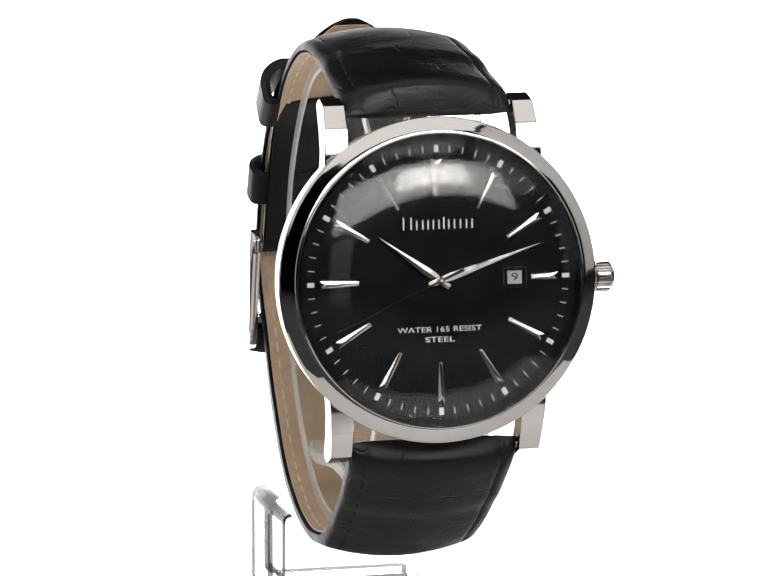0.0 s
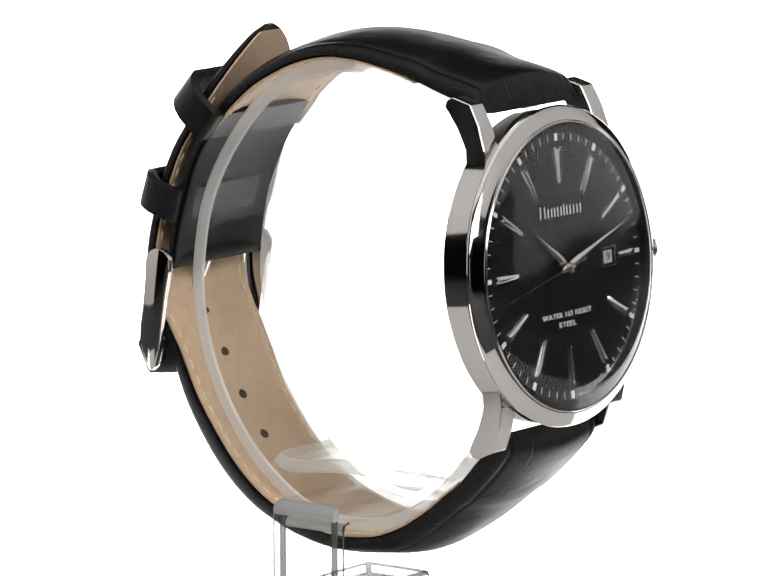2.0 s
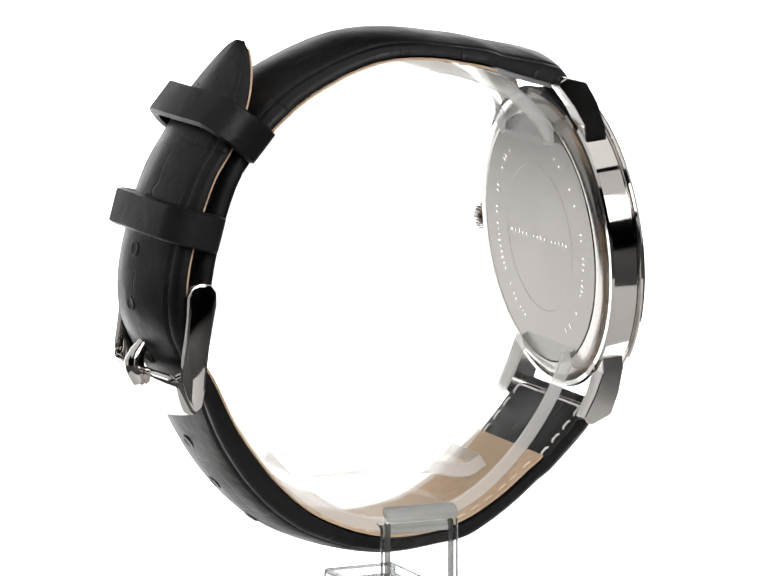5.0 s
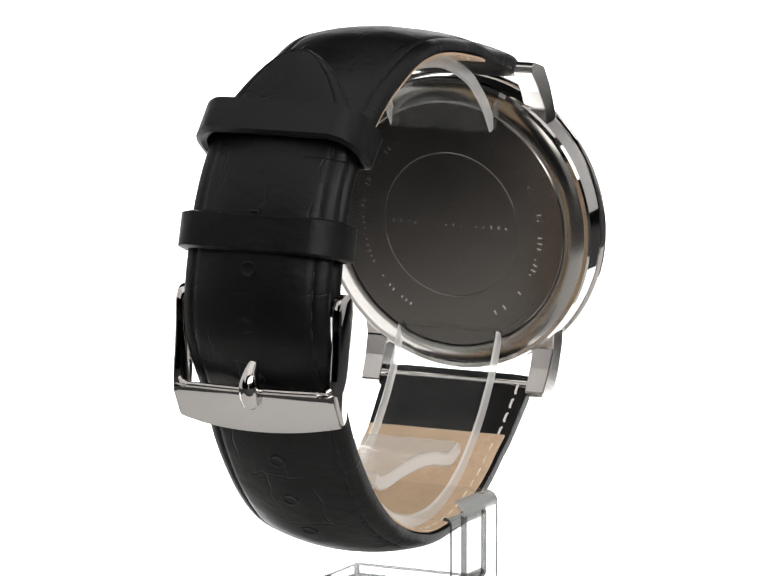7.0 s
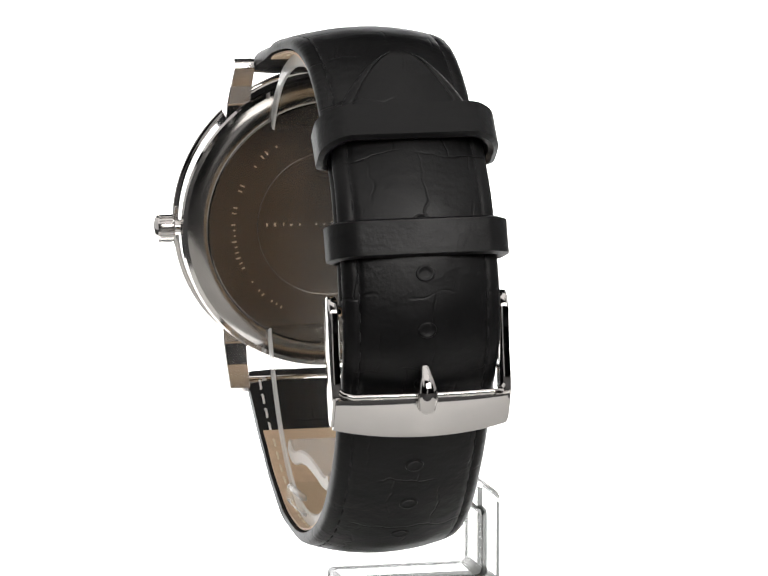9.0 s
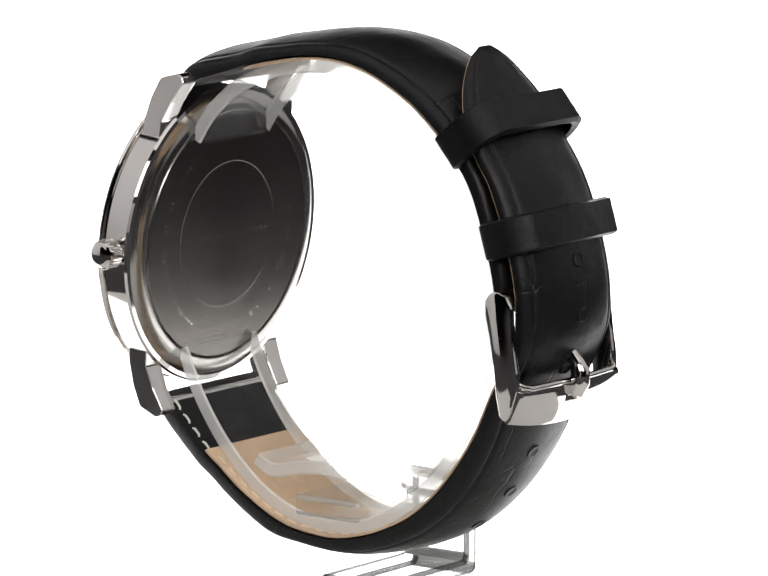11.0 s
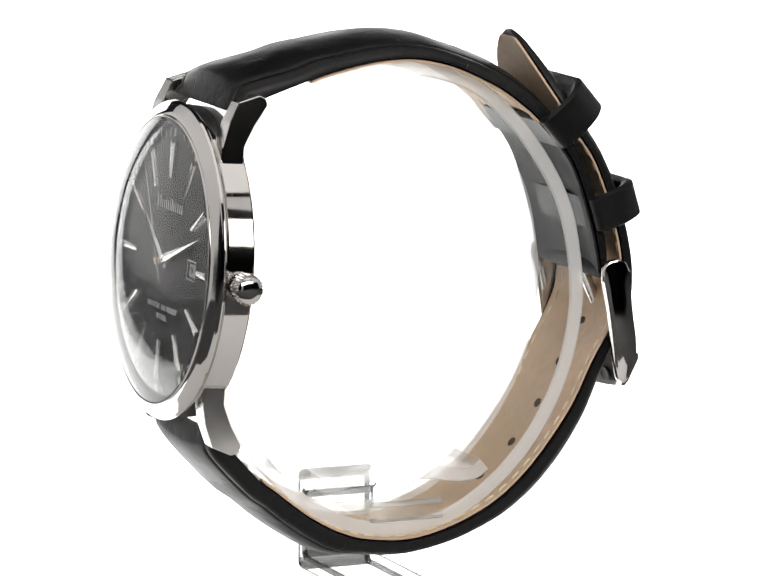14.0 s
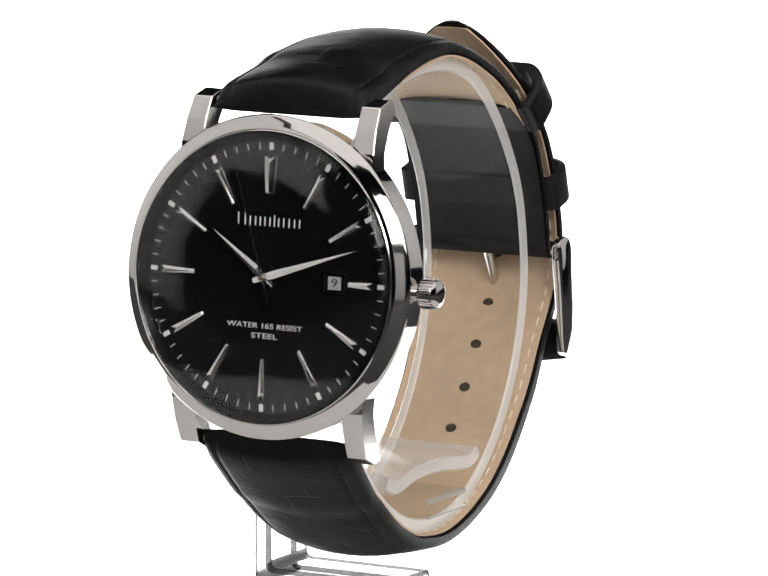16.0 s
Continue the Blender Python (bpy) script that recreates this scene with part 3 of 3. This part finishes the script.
LOWER = [(-27.4, -21.0, 0.42, 0.38, 11.05, 0.0), (-26.6, -21.6, 1.78, 1.07, 11.05, 0.0), (-25.0, -23.5, 2.25, 1.4, 11.05, 0.0), (-20.4, -28.5, 2.05, 1.6, 10.7, 0.0), (-18.5, -30.0, 1.95, 1.6, 10.6, 0.0),
         (-15.3, -32.6, 1.94, 1.68, 10.5, 0.0), (-12.0, -34.8, 1.99, 1.75, 10.3, 0.0), (-8.8, -36.4, 2.03, 1.82, 10.2, 0.0), (-5.5, -37.4, 1.54, 1.81, 10.1, 0.0), (0.5, -37.9, 1.54, 1.81, 10.0, 0.0),
         (6.1, -36.8, 1.7, 1.8, 9.95, 0.0), (10.7, -34.9, 1.85, 2.0, 9.9, 0.03), (13.9, -32.9, 2.0, 2.0, 9.9, 0.2), (17.2, -29.9, 2.15, 1.9, 9.9, 0.36), (20.4, -26.0, 2.2, 1.7, 9.9, 0.5),
         (23.6, -21.2, 2.0, 1.4, 10.0, 0.5), (26.5, -15.24, 1.65, 0.8, 10.1, 0.8), (28.95, -11.0, 1.45, 0.7, 10.2, 1.1), (30.2, -7.6, 1.5, 0.7, 10.3, 1.4), (30.45, -3.7, 1.4, 0.7, 10.35, 1.7),
         (30.05, 0.0, 1.3, 0.7, 10.35, 1.7), (29.05, 4.0, 1.3, 0.7, 10.3, 1.7), (27.75, 8.05, 1.3, 0.7, 10.3, 1.7), (26.1, 11.9, 1.2, 0.6, 10.2, 1.7), (23.89, 15.26, 1.2, 0.6, 10.1, 1.7),
         (22.11, 18.73, 1.2, 0.5, 9.5, 1.36), (20.43, 22.1, 1.1, 0.5, 7.9, 1.02), (19.15, 25.2, 0.9, 0.4, 5.5, 0.68), (18.5, 27.3, 0.7, 0.3, 3.2, 0.34), (18.25, 28.4, 0.4, 0.3, 1.1, 0.0)]


def keeper(cy, cz, slope, depth, width, hw, name, label, parent):
    """A leather loop round both straps: a rounded rectangular band. slope: degrees of the strap from upright."""
    def rounded(a, b, r, q):
        # q: the rounding on the outer side, r on the inner
        pts = []
        for cx, cn, s, k_ in ((a - q, b - q, 0, q), (-a + q, b - q, 90, q), (-a + r, -b + r, 180, r), (a - r, -b + r, 270, r)):
            for k in range(7):
                g = radians(s + 15 * k)
                pts.append((cx + k_ * math.cos(g), cn + k_ * math.sin(g)))
        return [(x, n + 2.0 * (1 - (x / a) ** 2)) for x, n in pts]
    t = 1.35
    out, inn = rounded(hw, depth / 2, 1.7, 3.6), rounded(hw - t, depth / 2 - t, 0.8, 2.6)
    bm = bmesh.new()
    rings = []
    for shape, w in ((out, -width / 2 + 0.3), (out, width / 2 - 0.3), (None, width / 2), (inn, width / 2 - 0.3), (inn, -width / 2 + 0.3), (None, -width / 2)):
        pts = shape or [((a[0] + b[0]) / 2, (a[1] + b[1]) / 2) for a, b in zip(out, inn)]
        rings.append([bm.verts.new((x, n, w)) for x, n in pts])
    m = len(out)
    for a, b in zip(rings, rings[1:] + rings[:1]):
        for k in range(m):
            bm.faces.new((a[k], a[(k + 1) % m], b[(k + 1) % m], b[k]))
    bmesh.ops.transform(bm, matrix=Matrix.Translation((MID - 0.15, cy, cz)) @ Matrix.Rotation(radians(slope), 4, "X"), verts=bm.verts)
    return part(name, twisted(bm), BLACK_LEATHER, parent, label)


def build_strap():
    bm, p, nn = strap_body(UPPER, 1)
    upper = part("upper_strap", twisted(bm), GRAINED_LEATHER, watch, "padded black reptile-grained leather strap half that carries the buckle", angle=60)
    part("lining", twisted(sheet(p, nn, 0.17, 0.72, 0.25, 0.3, 0.03)), TAN_LEATHER, upper, "tan leather lining")
    part("lining_end", twisted(sheet(p, nn, 0.73, 1.0, 0.25, 0.3, 0.03)), EDGE_BLACK, upper, "black leather lining")
    part("stitching", twisted(stitches(p, nn, 0.19, 0.72, 1.5, -0.33)), CREAM_THREAD, upper, "cream thread along both edges")
    part("outer_stitching", twisted(stitches(p, nn, 0.06, 0.97, 1.5, 0.02, outer=True)), BLACK_THREAD, upper, "black thread along both edges")
    part("bar_loop", twisted(tube([(-9.2, 28.55, -3.5), (10.8, 28.55, -3.5)], 1.2, 16)), EDGE_BLACK, upper, "black leather loop round the buckle bar")
    bm, p, nn = strap_body(LOWER, -1, 140)
    lower = part("lower_strap", twisted(bm), GRAINED_LEATHER, watch, "long black reptile-grained leather strap half threaded through the buckle", angle=60)
    part("lining", twisted(sheet(p, nn, 0.09, 0.997, 0.45, 0.3, 0.03)), TAN_LEATHER, lower, "tan leather lining")
    part("stitching", twisted(stitches(p, nn, 0.10, 0.93, 1.5, -0.38)), CREAM_THREAD, lower, "cream thread along both edges")
    part("end_stitching", twisted(stitches(p, nn, 0.015, 0.09, 1.5, -0.08)), PALE_THREAD, lower, "pale stitches by the case")
    part("outer_stitching", twisted(stitches(p, nn, 0.03, 0.93, 1.5, 0.02, outer=True)), BLACK_THREAD, lower, "black thread along both edges")
    # adjusting holes, not cut: dark oval plugs whose colour is the shade inside
    s = np.concatenate([[0], np.cumsum(np.linalg.norm(np.diff(p[:, :2], axis=0), axis=1))])
    start = s[np.argmin(np.hypot(p[:, 0] - 25.9, p[:, 1] + 16.6))]
    for k in range(-3, 5):
        at = start + 6.3 * k
        y, z, th, cr, hw, bow = [np.interp(at, s, p[:, j]) for j in range(6)]
        n2 = Vector((0, np.interp(at, s, nn[:, 0]), np.interp(at, s, nn[:, 1]))).normalized()
        t2 = n2.cross(Vector((1, 0, 0)))
        def oval(h, r):
            return [Vector((MID + 1.2 * r * math.cos(a), y, z)) + n2 * h + t2 * (r * math.sin(a)) for a in np.linspace(0, 2 * math.pi, 20, endpoint=False)]
        part("strap_hole", twisted(loft([oval(bow - 0.36, 0.68), oval(bow + 0.4, 0.6)])), HOLE_SHADE, lower, "oval adjusting hole, a dark plug for the shade inside")
        top = bow + th + cr
        part("punched_rim", twisted(loft([oval(top - 0.3, 1.15), oval(top + 0.08, 1.0), oval(top + 0.13, 0.86), oval(top + 0.08, 0.7), oval(top + 0.03, 0.6), oval(top + 0.02, 0.3)])), BLACK_LEATHER, lower, "raised rim of a punched hole")
    keeper(28.85, 5.2, 16, 7.1, 5.0, 11.9, "fixed_keeper", "black leather keeper loop beside the buckle", watch)
    keeper(22.6, 17.6, 40, 7.9, 5.2, 11.95, "sliding_keeper", "black leather sliding keeper loop", watch)


def build_buckle():
    side = [(29.0, -1.5), (30.2, -2.0), (30.9, -3.4), (31.0, -6.0), (31.3, -9.0), (31.8, -12.3), (31.9, -14.3), (31.2, -16.4), (30.5, -18.1), (29.9, -18.6), (29.1, -17.9), (28.6, -15.6), (28.2, -12.0), (27.6, -8.0),
            (26.9, -4.6), (26.9, -2.8), (27.7, -1.8)]
    # broad front bar, bowed downwards in the middle
    secs = []
    for u in np.linspace(-1, 1, 33):
        x = 0.95 + 11.55 * u
        bow = 1.0 - u * u
        lo = -18.8 - 1.2 * bow
        out = 0.3 - 0.8 * abs(u) ** 3.5
        secs.append([(x, 32.3 + out, -14.3), (x, 32.75 + out, -14.6), (x, 32.75 + out, -15.2), (x, 31.2 + out, lo + 0.5), (x, 30.7 + out, lo), (x, 30.2 + out, lo + 0.1), (x, 30.4 + out, lo + 1.2), (x, 31.2 + out, -15.0)])
    buckle = part("buckle", twisted(loft(secs)), STEEL, watch, "polished steel tang buckle with a broad front bar", angle=25)
    for x in (-10.95, 11.65):
        part("side_arm", twisted(prism(side, x, x + 1.2, "x", 0.32)), STEEL, buckle, angle=30)
    rail = [(-11.5, 31.2, -13.4), (-10.8, 32.0, -14.0), (-9.6, 32.5, -14.2), (-5, 32.75, -14.25), (0, 32.8, -14.3), (5, 32.75, -14.25), (9.6, 32.5, -14.2), (10.8, 32.0, -14.0), (11.5, 31.2, -13.4)]
    part("rail", twisted(tube([(x * 0.965 + 0.95, y, z) for x, y, z in rail], 0.42)), STEEL, buckle)
    part("pivot_bar", twisted(tube([(-10.2, 28.6, -3.6), (12.1, 28.6, -3.6)], 0.75)), STEEL, buckle)
    tongue = [(28.9, -3.6), (30.2, -6.5), (32.0, -10.5), (33.3, -12.0), (33.8, -13.2), (33.7, -14.6), (33.1, -15.9), (32.7, -16.2)]
    part("tongue", twisted(tube([(0.75, y, z) for y, z in tongue], [0.8, 0.8, 0.8, 1.0, 1.3, 1.35, 1.15, 0.7], 16)), STEEL, buckle, "steel buckle tongue")


# ---- the stand ----
def build_stand():
    stand = tagged(new("display_stand"), "clear acrylic watch stand with a C-shaped collar inside the strap", "stand")
    rows = [(-22.6, 13.0), (-20.6, 16.0), (-18.2, 18.4), (-15.1, 20.7), (-8.7, 23.2), (-2.2, 24.0), (4.2, 23.5), (10.2, 21.2), (15.4, 16.6), (19.6, 11.0), (22.6, 5.0), (24.0, -1.5), (24.3, -8.0), (22.8, -15.5), (19.9, -22.0),
            (16.0, -27.4), (11.2, -31.7), (6.0, -34.6), (0.0, -35.7), (-6.0, -35.0), (-12.0, -32.2), (-17.8, -27.0), (-22.1, -21.0), (-25.0, -14.8)]
    p, _ = spline(rows, 110)
    nn = normals(p, 1)

    def band(p, nn, t, x0, x1, r=0.25):
        secs = []
        for (y, z), (ny, nz) in zip(p[:, :2], nn):
            secs.append([(x, y + ny * h, z + nz * h) for x, h in ((x0 + r, 0), (x1 - r, 0), (x1, r), (x1, t - r), (x1 - r, t), (x0 + r, t), (x0, t - r), (x0, r))])
        return loft(secs)
    collar = part("collar", band(p, nn, 2.0, -6.2, 9.2), ACRYLIC, stand, "clear bent acrylic collar", angle=40)
    p2, _ = spline([(12.6, -29.6), (11.2, -30.6), (9.2, -30.9), (7.0, -30.7), (4.3, -30.3), (-0.9, -29.9), (-5.5, -30.2), (-8.6, -30.9), (-11.2, -31.0), (-13.6, -29.8)], 60)
    bridge = part("bridge", band(p2, normals(p2, -1), 1.9, -6.2, 9.2), BRIDGE, stand, "slightly scuffed clear arched acrylic bridge", angle=40)
    # bent strip: arm under the bridge, upright, and foot on the table
    def bend(cx, cz, r, a0, a1, k=7):
        return [(cx + r * math.cos(radians(a)), cz + r * math.sin(radians(a))) for a in np.linspace(a0, a1, k)]
    t = 2.5
    outline = [(11.2, -32.5), *bend(-14.4, -34.1, 1.6, 90, 180), *bend(-14.8, -45.3, 1.2, 180, 270), (5.6, -46.5), (5.6, -44.3), *bend(-12.9, -43.7, 0.6, 270, 180), *bend(-12.9, -35.9, 0.6, 180, 90), (11.2, -35.3)]
    strip = prism(outline, -5.2, 5.4, "y", 0.62, 3)
    post = part("post", strip, ACRYLIC, stand, "clear bent acrylic post with foot", angle=30)
    for ob in (collar, bridge, post):
        ob.visible_shadow = False
    for ob, edge in ((collar, SAWN_EDGE), (bridge, BRIDGE_EDGE)):
        ob.data.materials.append(edge)
        for f in ob.data.polygons:               # the sides along the thickness are sawn
            f.material_index = 1 if abs(f.normal.x) > 0.4 else 0
    post.data.materials.append(DARK_RIM_REFRACTION)
    post.data.materials.append(GREY_BEND_REFRACTION)
    for f in post.data.polygons:                 # rounded rims along the edges and the wavy top bend, refraction painted as dark colour
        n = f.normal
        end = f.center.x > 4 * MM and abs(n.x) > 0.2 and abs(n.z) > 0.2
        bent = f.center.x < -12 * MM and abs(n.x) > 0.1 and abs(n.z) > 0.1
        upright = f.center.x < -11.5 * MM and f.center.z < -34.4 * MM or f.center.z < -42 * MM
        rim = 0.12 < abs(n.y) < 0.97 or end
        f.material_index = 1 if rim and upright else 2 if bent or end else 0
    return stand


build_case()
build_dial()
build_pointers_second = build_pointers()
build_strap()
build_buckle()
display_stand = build_stand()


# ---- what moves: the turntable turns watch and stand; the sweep needle ticks ----
def motions():
    def turned(t):
        w = 2 * math.pi * t / 16
        a = 14.764 + 19.7762 * t - 0.619 * math.sin(w) - 0.334 * math.cos(w) - 0.157 * math.sin(2 * w) - 0.241 * math.cos(2 * w)
        return pose(0, 0, GROUND, 0, 0, a)
    times = [k * 0.5 for k in range(33)]
    walk(watch, [(t, turned(t)) for t in times])
    walk(display_stand, [(t, turned(t)) for t in times])
    rows = []
    hub = Matrix.Translation((0.8 * MM, -29.0 * MM, 0)) @ pose(0, 0, 0, -LEAN, 0, 0) @ Matrix.Translation((0, -2.3 * MM, 0))
    for k in range(17):
        m = hub @ Matrix.Rotation(radians(6 * (41 + k)), 4, "Y")
        rows.append((float(k), m))
        if k < 16:
            rows.append((k + 0.87, m))
    walk(build_pointers_second, rows)


motions()
